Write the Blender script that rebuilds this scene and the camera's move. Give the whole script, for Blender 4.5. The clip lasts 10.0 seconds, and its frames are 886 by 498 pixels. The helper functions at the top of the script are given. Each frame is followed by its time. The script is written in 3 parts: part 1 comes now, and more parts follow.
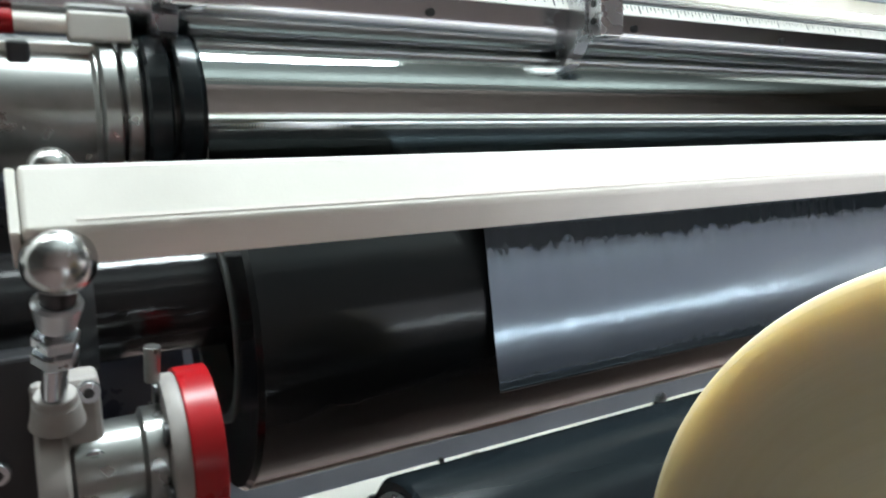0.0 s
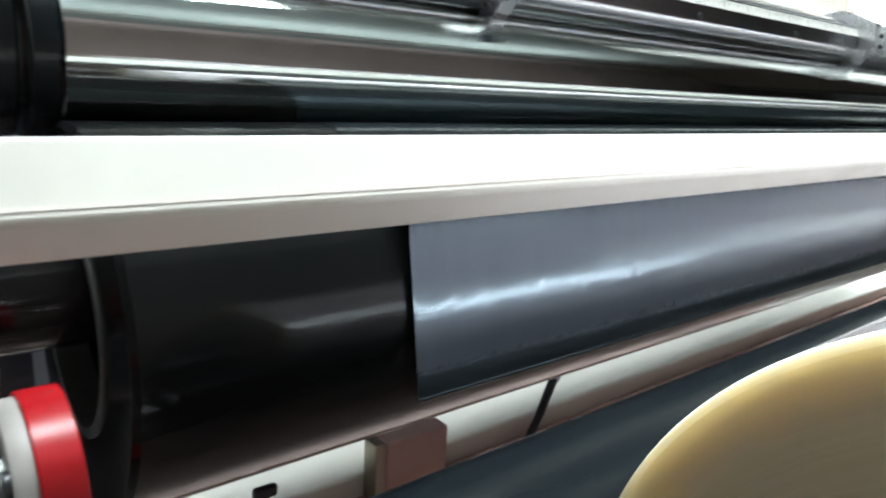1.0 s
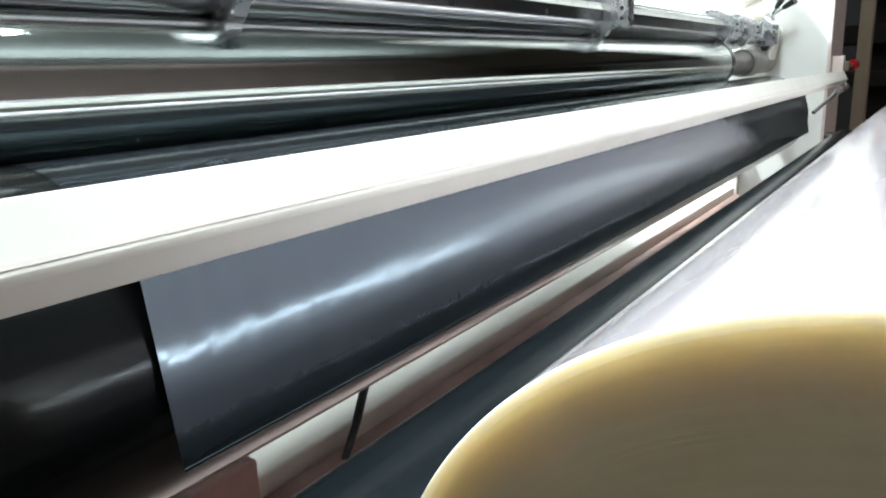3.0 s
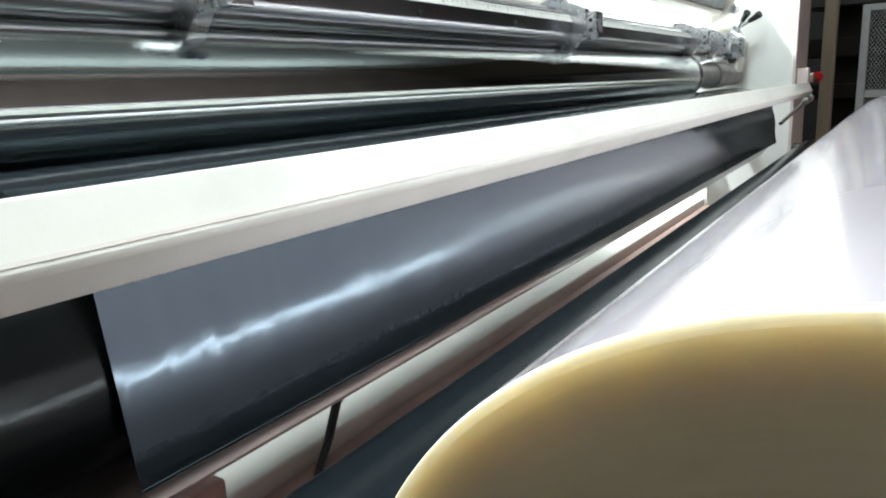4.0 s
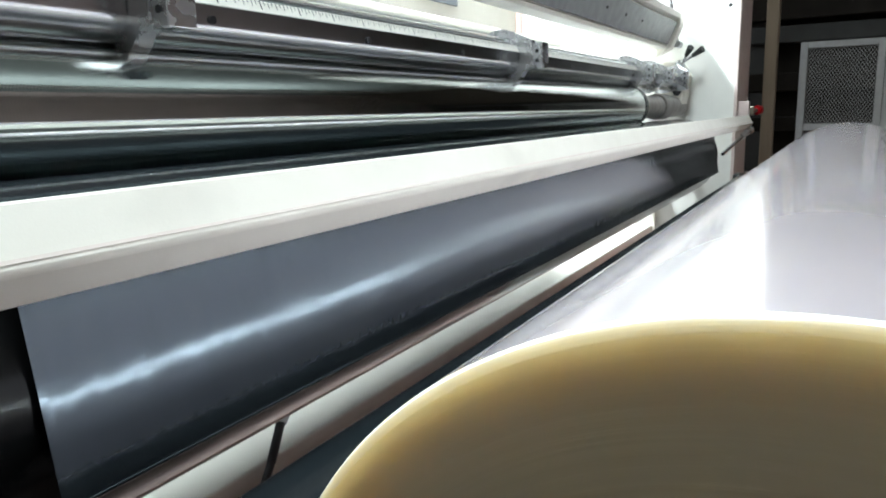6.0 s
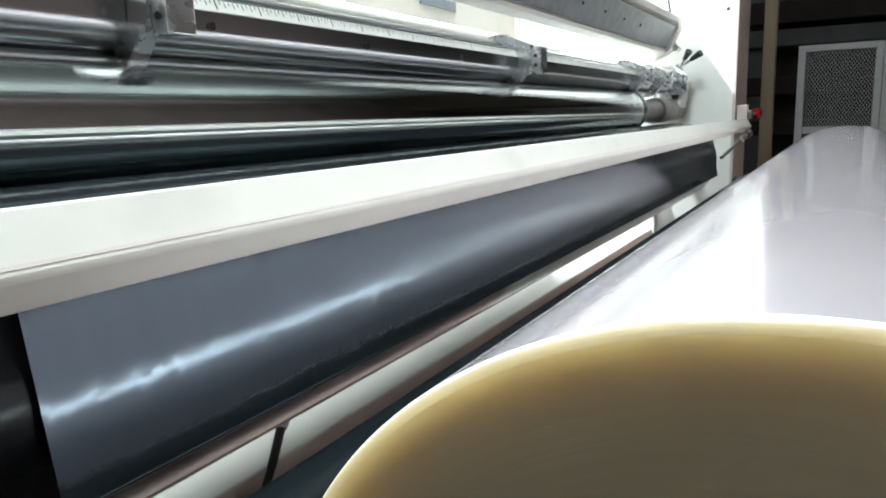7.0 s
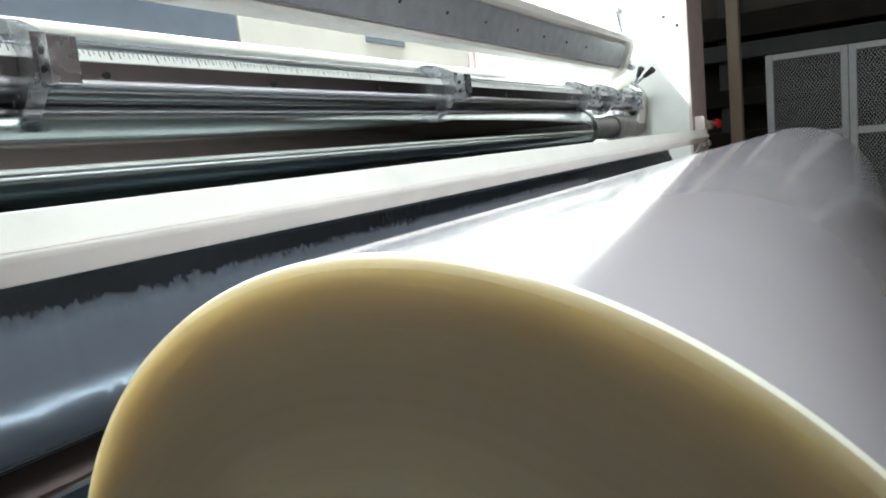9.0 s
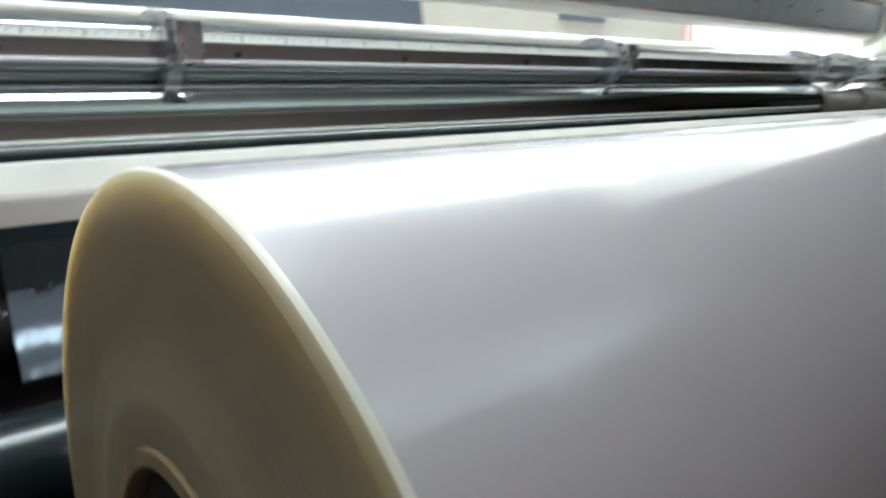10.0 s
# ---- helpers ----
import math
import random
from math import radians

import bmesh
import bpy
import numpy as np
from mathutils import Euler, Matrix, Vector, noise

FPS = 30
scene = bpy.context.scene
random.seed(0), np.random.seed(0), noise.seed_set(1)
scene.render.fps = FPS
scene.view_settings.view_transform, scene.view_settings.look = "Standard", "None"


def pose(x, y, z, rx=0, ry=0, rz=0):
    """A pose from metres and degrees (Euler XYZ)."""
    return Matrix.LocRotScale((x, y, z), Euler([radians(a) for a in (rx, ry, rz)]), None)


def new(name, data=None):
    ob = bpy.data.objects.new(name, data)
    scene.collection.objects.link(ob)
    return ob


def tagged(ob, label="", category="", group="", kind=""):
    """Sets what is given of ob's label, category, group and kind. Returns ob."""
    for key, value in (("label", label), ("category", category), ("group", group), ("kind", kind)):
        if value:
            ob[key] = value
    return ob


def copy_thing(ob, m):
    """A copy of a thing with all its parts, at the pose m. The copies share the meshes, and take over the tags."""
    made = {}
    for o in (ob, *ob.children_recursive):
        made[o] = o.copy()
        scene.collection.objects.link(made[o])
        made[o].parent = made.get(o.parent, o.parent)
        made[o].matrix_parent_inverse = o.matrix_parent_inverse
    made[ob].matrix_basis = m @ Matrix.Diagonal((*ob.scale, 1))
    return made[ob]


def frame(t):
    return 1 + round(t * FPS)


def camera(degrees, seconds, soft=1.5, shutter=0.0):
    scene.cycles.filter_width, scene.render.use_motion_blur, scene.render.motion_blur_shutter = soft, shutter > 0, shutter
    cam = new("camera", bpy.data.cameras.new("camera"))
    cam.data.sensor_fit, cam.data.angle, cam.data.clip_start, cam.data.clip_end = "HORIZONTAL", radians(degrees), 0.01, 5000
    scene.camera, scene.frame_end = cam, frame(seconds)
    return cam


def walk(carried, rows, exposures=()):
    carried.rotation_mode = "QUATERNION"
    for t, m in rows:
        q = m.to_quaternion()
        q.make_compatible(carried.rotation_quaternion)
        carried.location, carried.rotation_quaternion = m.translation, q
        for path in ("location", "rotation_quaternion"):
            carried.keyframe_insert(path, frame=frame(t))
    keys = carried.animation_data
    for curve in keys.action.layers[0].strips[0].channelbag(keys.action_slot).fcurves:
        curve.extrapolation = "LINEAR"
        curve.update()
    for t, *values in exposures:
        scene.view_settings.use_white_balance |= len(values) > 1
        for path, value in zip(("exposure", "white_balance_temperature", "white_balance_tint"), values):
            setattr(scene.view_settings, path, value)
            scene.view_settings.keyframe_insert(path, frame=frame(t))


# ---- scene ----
# The camera: seconds, x, y, z, heading from the machine's axis, tilt and lean in degrees.
PATH = [
    (0.0, 0.0084, -0.3101, 1.0037, 60.37, -8.42, 1.24),
    (0.5, 0.0010, -0.2702, 0.9999, 53.94, -10.59, -4.47),
    (1.0, 0.0210, -0.2441, 1.0192, 50.12, -12.78, -2.81),
    (1.5, 0.0442, -0.2317, 1.0341, 43.57, -13.77, 0.83),
    (2.0, 0.0466, -0.2261, 1.0282, 42.15, -14.34, 1.45),
    (2.5, 0.0636, -0.2347, 1.0309, 37.18, -15.16, 1.33),
    (3.0, 0.0677, -0.2454, 1.0320, 35.30, -13.80, 2.35),
    (4.5, 0.0779, -0.2456, 1.0258, 32.50, -12.54, 2.29),
    (5.0, 0.0766, -0.2535, 1.0254, 31.81, -12.89, 1.87),
    (5.5, 0.0787, -0.2535, 1.0238, 31.58, -12.18, 2.32),
    (6.0, 0.0737, -0.2625, 1.0262, 29.70, -10.80, 1.50),
    (7.5, 0.0723, -0.2640, 1.0261, 29.68, -10.32, 1.81),
    (8.0, 0.0678, -0.2885, 1.0277, 28.43, -10.08, 1.50),
    (8.5, 0.0739, -0.3394, 1.0195, 28.04, -9.30, 3.96),
    (9.0, 0.0798, -0.3849, 1.0069, 30.31, -7.69, 5.78),
    (9.5, 0.1190, -0.4508, 0.9940, 36.56, -5.17, 9.96),
    (10.0, 0.1753, -0.5145, 0.9703, 51.04, -6.55, 5.58),
]


def held(x, y, z, heading, tilt, lean):
    return pose(x, y, z, 90 + tilt, 0, heading - 90) @ pose(0, 0, 0, 0, 0, -lean)


cam = camera(64.04, 10.0, soft=1.9, shutter=0.4)
walk(cam, [(t, held(*row)) for t, *row in PATH], exposures=[(0.0, 0.15), (2.0, 0.22), (3.2, 0.1), (5.0, -0.16), (8.0, -0.2), (9.0, -0.2), (9.5, -0.25), (10.0, -0.5)])

# ---- light: a factory hall under rows of fluorescent battens ----
world = bpy.data.worlds.new("hall")
scene.world = world
world.use_nodes = True
world.node_tree.nodes["Background"].inputs[0].default_value = (0.55, 0.6, 0.7, 1)
world.node_tree.nodes["Background"].inputs[1].default_value = 0.03


# ---- materials ----
def material(name, colour, rough=0.5, metal=0.0, second=None, grain=40.0, bump=0.0, stretch=(1, 1, 1), coat=0.0,
             rough_var=0.08, spec=0.5, fine=0.0, fine_scale=900.0, stains=0.0):
    m = bpy.data.materials.new(name)
    m.use_nodes = True
    nt = m.node_tree
    n, l = nt.nodes, nt.links
    b = n["Principled BSDF"]
    b.inputs["Metallic"].default_value = metal
    b.inputs["Coat Weight"].default_value = coat
    b.inputs["Specular IOR Level"].default_value = spec
    tc = n.new("ShaderNodeTexCoord")
    mp = n.new("ShaderNodeMapping")
    mp.inputs["Scale"].default_value = stretch
    l.new(tc.outputs["Object"], mp.inputs[0])
    big = n.new("ShaderNodeTexNoise")
    big.inputs["Scale"].default_value = grain * 0.12
    big.inputs["Detail"].default_value = 4
    small = n.new("ShaderNodeTexNoise")
    small.inputs["Scale"].default_value = grain
    small.inputs["Detail"].default_value = 6
    for t in (big, small):
        l.new(mp.outputs[0], t.inputs["Vector"])
    mix = n.new("ShaderNodeMix")
    mix.data_type = "RGBA"
    second = second or tuple(c * 0.86 for c in colour)
    mix.inputs["A"].default_value = (*colour, 1)
    mix.inputs["B"].default_value = (*second, 1)
    add = n.new("ShaderNodeMath")
    add.operation = "MULTIPLY"
    l.new(big.outputs[0], add.inputs[0])
    l.new(small.outputs[0], add.inputs[1])
    ramp = n.new("ShaderNodeMapRange")
    ramp.inputs["From Min"].default_value, ramp.inputs["From Max"].default_value = 0.12, 0.42
    l.new(add.outputs[0], ramp.inputs[0])
    l.new(ramp.outputs[0], mix.inputs["Factor"])
    colour_out = mix.outputs["Result"]
    if stains:
        spots = n.new("ShaderNodeTexNoise")
        spots.inputs["Scale"].default_value = grain * 0.35
        spots.inputs["Detail"].default_value = 8
        l.new(tc.outputs["Object"], spots.inputs["Vector"])
        cut = n.new("ShaderNodeMapRange")
        cut.inputs["From Min"].default_value, cut.inputs["From Max"].default_value = 0.6, 0.75
        cut.inputs["To Max"].default_value = stains
        l.new(spots.outputs[0], cut.inputs[0])
        dirt = n.new("ShaderNodeMix")
        dirt.data_type = "RGBA"
        dirt.inputs["B"].default_value = (0.12, 0.1, 0.08, 1)
        l.new(cut.outputs[0], dirt.inputs["Factor"])
        l.new(colour_out, dirt.inputs["A"])
        colour_out = dirt.outputs["Result"]
    l.new(colour_out, b.inputs["Base Color"])
    rr = n.new("ShaderNodeMapRange")
    rr.inputs["From Min"].default_value, rr.inputs["From Max"].default_value = 0.3, 0.7
    rr.inputs["To Min"].default_value, rr.inputs["To Max"].default_value = max(rough - rough_var, 0.01), rough + rough_var
    l.new(small.outputs[0], rr.inputs[0])
    l.new(rr.outputs[0], b.inputs["Roughness"])
    if bump or fine:
        bp = n.new("ShaderNodeBump")
        bp.inputs["Strength"].default_value = 0.6
        bp.inputs["Distance"].default_value = bump
        l.new(small.outputs[0], bp.inputs["Height"])
        last = bp
        if fine:
            f = n.new("ShaderNodeTexNoise")
            f.inputs["Scale"].default_value = fine_scale
            l.new(tc.outputs["Object"], f.inputs["Vector"])
            b2 = n.new("ShaderNodeBump")
            b2.inputs["Strength"].default_value = 0.5
            b2.inputs["Distance"].default_value = fine
            l.new(f.outputs[0], b2.inputs["Height"])
            l.new(bp.outputs[0], b2.inputs["Normal"])
            last = b2
        l.new(last.outputs[0], b.inputs["Normal"])
    return m


def glowing(name, colour, strength):
    m = bpy.data.materials.new(name)
    m.use_nodes = True
    b = m.node_tree.nodes["Principled BSDF"]
    b.inputs["Base Color"].default_value = (*colour, 1)
    b.inputs["Emission Color"].default_value = (*colour, 1)
    b.inputs["Emission Strength"].default_value = strength
    return m


CREAM = material("cream_paint", (0.84, 0.8, 0.73), 0.42, second=(0.8, 0.76, 0.69), grain=25, bump=0.0002, fine=0.00008, stains=0.12)
WHITE = material("white_paint", (0.8, 0.79, 0.75), 0.4, second=(0.75, 0.74, 0.7), grain=20, bump=0.0002, stains=0.15)
PALE_EDGE = material("worn_plate_edge", (0.6, 0.5, 0.47), 0.5, second=(0.52, 0.42, 0.39), grain=30, bump=0.0003, stains=0.4)
STEEL = material("ground_steel", (0.52, 0.52, 0.54), 0.15, metal=1.0, second=(0.44, 0.44, 0.46), grain=60, stretch=(0.1, 1, 1), rough_var=0.03)
SHAFT_STEEL = material("turned_shaft_steel", (0.55, 0.56, 0.58), 0.2, metal=1.0, second=(0.52, 0.53, 0.55), grain=60, stretch=(0.1, 1, 1), rough_var=0.015)
ZINC = material("zinc_plate", (0.62, 0.63, 0.65), 0.3, metal=1.0, second=(0.5, 0.51, 0.53), grain=80, bump=0.0002)
ALU = material("aluminium", (0.72, 0.73, 0.75), 0.27, metal=1.0, second=(0.62, 0.63, 0.66), grain=40, stretch=(0.05, 1, 1))
RUBBER = material("black_rubber", (0.018, 0.019, 0.02), 0.3, second=(0.03, 0.03, 0.032), grain=50, bump=0.0001)
TUBE_BLACK = material("black_gloss_paint", (0.008, 0.008, 0.009), 0.12, second=(0.011, 0.01, 0.01), grain=60, rough_var=0.03, bump=0.0003, fine=0.0002, fine_scale=420, spec=0.25)
WORN_RUBBER = material("worn_rubber", (0.07, 0.075, 0.07), 0.4, second=(0.04, 0.042, 0.04), grain=60, bump=0.0002, stains=0.4)
GLOSS_BLACK = material("black_roller_cover", (0.006, 0.0068, 0.0072), 0.15, second=(0.008, 0.008, 0.008), grain=30, rough_var=0.02, spec=0.2)
PLASTIC = material("black_plastic", (0.02, 0.02, 0.022), 0.35, grain=80)
RED = material("red_paint", (0.36, 0.006, 0.01), 0.3, second=(0.28, 0.005, 0.008), grain=30, stains=0.2, spec=0.25)
GREY = material("grey_paint", (0.32, 0.33, 0.34), 0.45, second=(0.27, 0.28, 0.29), grain=60, bump=0.0003, stains=0.2)
SALMON = material("salmon_paint", (0.54, 0.33, 0.29), 0.5, second=(0.46, 0.28, 0.245), grain=25, bump=0.0003, stains=0.3)
CONCRETE = material("concrete", (0.31, 0.22, 0.205), 0.5, second=(0.24, 0.165, 0.152), grain=12, bump=0.002, stains=0.3)
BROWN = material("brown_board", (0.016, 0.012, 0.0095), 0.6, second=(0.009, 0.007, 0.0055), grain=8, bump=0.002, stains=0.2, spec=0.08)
TIMBER = material("timber", (0.24, 0.18, 0.125), 0.6, second=(0.17, 0.125, 0.085), grain=30, stretch=(1, 1, 0.1), bump=0.001)
# near-black colour standing in for shade in the partition's gaps
GAP_SHADE = material("dark_gap_shade", (0.02, 0.018, 0.017), 0.7, grain=10)
WALL = material("hall_wall", (0.2, 0.19, 0.18), 0.7, second=(0.15, 0.14, 0.13), grain=6, bump=0.002, stains=0.3)
TUBE = glowing("fluorescent_tube", (0.95, 1.0, 1.0), 8.0)


# ---- building helpers ----
def thing(name, at=(0, 0, 0), label="", category="", group="", kind=""):
    e = new(name)
    e.empty_display_size = 0.05
    e.location = at
    return tagged(e, label, category, group, kind)


def part(name, bm, mat, parent=None, label="", smooth=40):
    """Link a bmesh as one mesh object under a thing or a part."""
    bmesh.ops.recalc_face_normals(bm, faces=bm.faces)
    limit = radians(smooth)
    for f in bm.faces:
        f.smooth = smooth > 0
    for e in bm.edges:
        e.smooth = len(e.link_faces) == 2 and e.calc_face_angle(0) < limit
        if e.smooth and e.calc_face_angle(0) > 0.14:
            # a broad flat beside its narrow bevel keeps its own normal
            areas = sorted(f.calc_area() for f in e.link_faces)
            e.smooth = areas[1] < areas[0] * 3
    me = bpy.data.meshes.new(name)
    bm.to_mesh(me)
    bm.free()
    me.materials.append(mat)
    ob = new(name, me)
    if parent:
        ob.parent = parent
    if label:
        ob["label"] = label
    return ob


def lathe(profile, seg=64, closed=False):
    """Turn (x, radius) pairs round the x axis."""
    bm = bmesh.new()
    rings = []
    for x, r in profile:
        if r < 1e-5:
            rings.append([bm.verts.new((x, 0, 0))])
        else:
            rings.append([bm.verts.new((x, r * math.cos(2 * math.pi * k / seg), r * math.sin(2 * math.pi * k / seg))) for k in range(seg)])
    pairs = list(zip(rings, rings[1:]))
    if closed:
        pairs.append((rings[-1], rings[0]))
    for a, b in pairs:
        for k in range(seg):
            j = (k + 1) % seg
            if len(a) == 1 and len(b) == 1:
                continue
            if len(a) == 1:
                bm.faces.new((a[0], b[j], b[k]))
            elif len(b) == 1:
                bm.faces.new((a[k], a[j], b[0]))
            else:
                bm.faces.new((a[k], a[j], b[j], b[k]))
    return bm


def turned(bm, m):
    bm.transform(m)
    return bm


def rod_between(a, b, r, seg=20, r2=None):
    """A round bar from a to b."""
    a, b = Vector(a), Vector(b)
    d = b - a
    c = min(r * 0.15, d.length * 0.1)
    r2 = r if r2 is None else r2
    bm = lathe([(0, 0), (0, r - c), (c, r), (d.length - c, r2), (d.length, r2 - c), (d.length, 0)], seg)
    bm.transform(Matrix.Translation(a) @ d.to_track_quat("X", "Z").to_matrix().to_4x4())
    return bm


def box(x0, x1, y0, y1, z0, z1, bevel=0.002, segments=2):
    bm = bmesh.new()
    bmesh.ops.create_cube(bm, size=1)
    for v in bm.verts:
        v.co = Vector(((x0 + x1) / 2 + v.co.x * (x1 - x0), (y0 + y1) / 2 + v.co.y * (y1 - y0), (z0 + z1) / 2 + v.co.z * (z1 - z0)))
    if bevel:
        bmesh.ops.bevel(bm, geom=bm.edges[:], offset=bevel, segments=segments, affect="EDGES", profile=0.5)
    return bm


def extrude_x(outline, x0, x1, bevel=0.0, segments=2):
    """A bar along x with the given (y, z) outline."""
    bm = bmesh.new()
    lo = [bm.verts.new((x0, y, z)) for y, z in outline]
    hi = [bm.verts.new((x1, y, z)) for y, z in outline]
    n = len(outline)
    bm.faces.new(lo)
    bm.faces.new(hi[::-1])
    for k in range(n):
        bm.faces.new((lo[k], hi[k], hi[(k + 1) % n], lo[(k + 1) % n]))
    bmesh.ops.recalc_face_normals(bm, faces=bm.faces)
    if bevel:
        bmesh.ops.bevel(bm, geom=bm.edges[:], offset=bevel, segments=segments, affect="EDGES", profile=0.5)
    return bm


def join(*bms):
    out = bmesh.new()
    for b in bms:
        me = bpy.data.meshes.new("tmp")
        b.to_mesh(me)
        b.free()
        out.from_mesh(me)
        bpy.data.meshes.remove(me)
    return out


def setting(name, bm, mat, label, category=""):
    return tagged(part(name, bm, mat, None), label, category or name.split("_")[0], kind="structure")


def film_end(name, base, rough, scatter, depth, rings):
    """Cut edge or outer wrap of clear film: light travels inside it."""
    m = bpy.data.materials.new(name)
    m.use_nodes = True
    n, l = m.node_tree.nodes, m.node_tree.links
    b = n["Principled BSDF"]
    b.inputs["Base Color"].default_value = (*base, 1)
    b.inputs["Roughness"].default_value = rough
    b.inputs["Specular IOR Level"].default_value = 0.5
    b.inputs["Subsurface Weight"].default_value = scatter
    b.inputs["Subsurface Radius"].default_value = (1.0, 0.9, 0.66)
    b.inputs["Coat Weight"].default_value = 0.0 if rings else 1.0
    b.inputs["Coat Roughness"].default_value = 0.1
    b.inputs["Coat IOR"].default_value = 1.95
    b.inputs["IOR"].default_value = 1.45 if rings else 1.7
    b.inputs["Subsurface Scale"].default_value = depth
    tc = n.new("ShaderNodeTexCoord")
    noise_tex = n.new("ShaderNodeTexNoise")
    l.new(tc.outputs["Object"], noise_tex.inputs["Vector"])
    bp = n.new("ShaderNodeBump")
    if rings:
        flat = n.new("ShaderNodeVectorMath")
        flat.operation = "MULTIPLY"
        flat.inputs[1].default_value = (0, 1, 1)
        l.new(tc.outputs["Object"], flat.inputs[0])
        far = n.new("ShaderNodeVectorMath")
        far.operation = "LENGTH"
        l.new(flat.outputs[0], far.inputs[0])
        noise_tex.noise_dimensions = "1D"
        l.new(far.outputs["Value"], noise_tex.inputs["W"])
        noise_tex.inputs["Scale"].default_value = 130
        noise_tex.inputs["Detail"].default_value = 6
        l.new(noise_tex.outputs[0], bp.inputs["Height"])
        bp.inputs["Strength"].default_value, bp.inputs["Distance"].default_value = 0.6, 0.0006
        tint = n.new("ShaderNodeMix")
        tint.data_type = "RGBA"
        tint.inputs["A"].default_value = (*base, 1)
        tint.inputs["B"].default_value = (base[0] * .9, base[1] * .88, base[2] * .82, 1)
        l.new(noise_tex.outputs[0], tint.inputs["Factor"])
        l.new(tint.outputs["Result"], b.inputs["Base Color"])
    else:
        mp = n.new("ShaderNodeMapping")
        mp.inputs["Scale"].default_value = (0.25, 1, 1)
        l.new(tc.outputs["Object"], mp.inputs[0])
        l.new(mp.outputs[0], noise_tex.inputs["Vector"])
        noise_tex.inputs["Scale"].default_value = 22
        noise_tex.inputs["Detail"].default_value = 3
        l.new(noise_tex.outputs[0], bp.inputs["Height"])
        bp.inputs["Strength"].default_value, bp.inputs["Distance"].default_value = 0.4, 0.0004
        rough_range = n.new("ShaderNodeMapRange")
        rough_range.inputs["To Min"].default_value, rough_range.inputs["To Max"].default_value = rough - 0.05, rough + 0.06
        l.new(noise_tex.outputs[0], rough_range.inputs[0])
        l.new(rough_range.outputs[0], b.inputs["Roughness"])
    l.new(bp.outputs[0], b.inputs["Normal"])
    return m


def web_film():
    """Thin clear film over the dark roller: glossy, with small cross ripples."""
    m = bpy.data.materials.new("web_film")
    m.use_nodes = True
    n, l = m.node_tree.nodes, m.node_tree.links
    b = n["Principled BSDF"]
    b.inputs["Metallic"].default_value = 0.84
    b.inputs["Roughness"].default_value = 0.045
    tc = n.new("ShaderNodeTexCoord")
    mp = n.new("ShaderNodeMapping")
    mp.inputs["Scale"].default_value = (1.5, 0.42, 0.42)
    l.new(tc.outputs["Object"], mp.inputs[0])
    nz = n.new("ShaderNodeTexNoise")
    nz.inputs["Scale"].default_value = 85
    nz.inputs["Detail"].default_value = 2
    l.new(mp.outputs[0], nz.inputs["Vector"])
    wide = n.new("ShaderNodeTexNoise")
    wide.inputs["Scale"].default_value = 6
    l.new(tc.outputs["Object"], wide.inputs["Vector"])
    mul = n.new("ShaderNodeMath")
    mul.operation = "MULTIPLY"
    l.new(nz.outputs[0], mul.inputs[0])
    l.new(wide.outputs[0], mul.inputs[1])
    bp = n.new("ShaderNodeBump")
    bp.inputs["Strength"].default_value, bp.inputs["Distance"].default_value = 0.6, 0.0011
    l.new(mul.outputs[0], bp.inputs["Height"])
    l.new(bp.outputs[0], b.inputs["Normal"])
    # faint streaks of haze along the running direction
    drawn = n.new("ShaderNodeMapping")
    drawn.inputs["Scale"].default_value = (1, 0.04, 0.04)
    l.new(tc.outputs["Object"], drawn.inputs[0])
    haze = n.new("ShaderNodeTexNoise")
    haze.inputs["Scale"].default_value = 260
    haze.inputs["Detail"].default_value = 5
    l.new(drawn.outputs[0], haze.inputs["Vector"])
    tone = n.new("ShaderNodeMix")
    tone.data_type = "RGBA"
    tone.inputs["A"].default_value = (0.066, 0.081, 0.096, 1)
    tone.inputs["B"].default_value = (0.091, 0.109, 0.126, 1)
    l.new(haze.outputs[0], tone.inputs["Factor"])
    l.new(tone.outputs["Result"], b.inputs["Base Color"])
    return m


def grooved_chrome():
    """Chrome with fine turned grooves."""
    m = material("grooved_chrome", (0.5, 0.53, 0.52), 0.07, metal=1.0, second=(0.44, 0.47, 0.46), grain=40, rough_var=0.02)
    n, l = m.node_tree.nodes, m.node_tree.links
    tc = n.new("ShaderNodeTexCoord")
    w = n.new("ShaderNodeTexWave")
    w.bands_direction = "X"
    w.inputs["Scale"].default_value = 150
    l.new(tc.outputs["Object"], w.inputs["Vector"])
    bp = n.new("ShaderNodeBump")
    bp.inputs["Strength"].default_value, bp.inputs["Distance"].default_value = 0.5, 0.00006
    l.new(w.outputs["Fac"], bp.inputs["Height"])
    l.new(bp.outputs[0], n["Principled BSDF"].inputs["Normal"])
    return m


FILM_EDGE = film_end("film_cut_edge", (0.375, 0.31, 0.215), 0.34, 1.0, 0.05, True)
# paler copy of the cut edge: light glowing through the rim, put into colour
FILM_RIM_GLOW = film_end("film_rim_glow", (0.72, 0.69, 0.61), 0.3, 1.0, 0.03, True)
FILM_WRAP = film_end("film_wrap", (0.48, 0.425, 0.445), 0.22, 0.4, 0.04, False)
WEB_FILM = web_film()
GROOVED = grooved_chrome()
CARD = material("cardboard_core", (0.3, 0.2, 0.1), 0.7, second=(0.22, 0.15, 0.08), grain=60, bump=0.0004)
NIP_BLACK = material("nip_rubber", (0.006, 0.009, 0.011), 0.24, second=(0.009, 0.012, 0.014), grain=20, rough_var=0.03, spec=0.25)
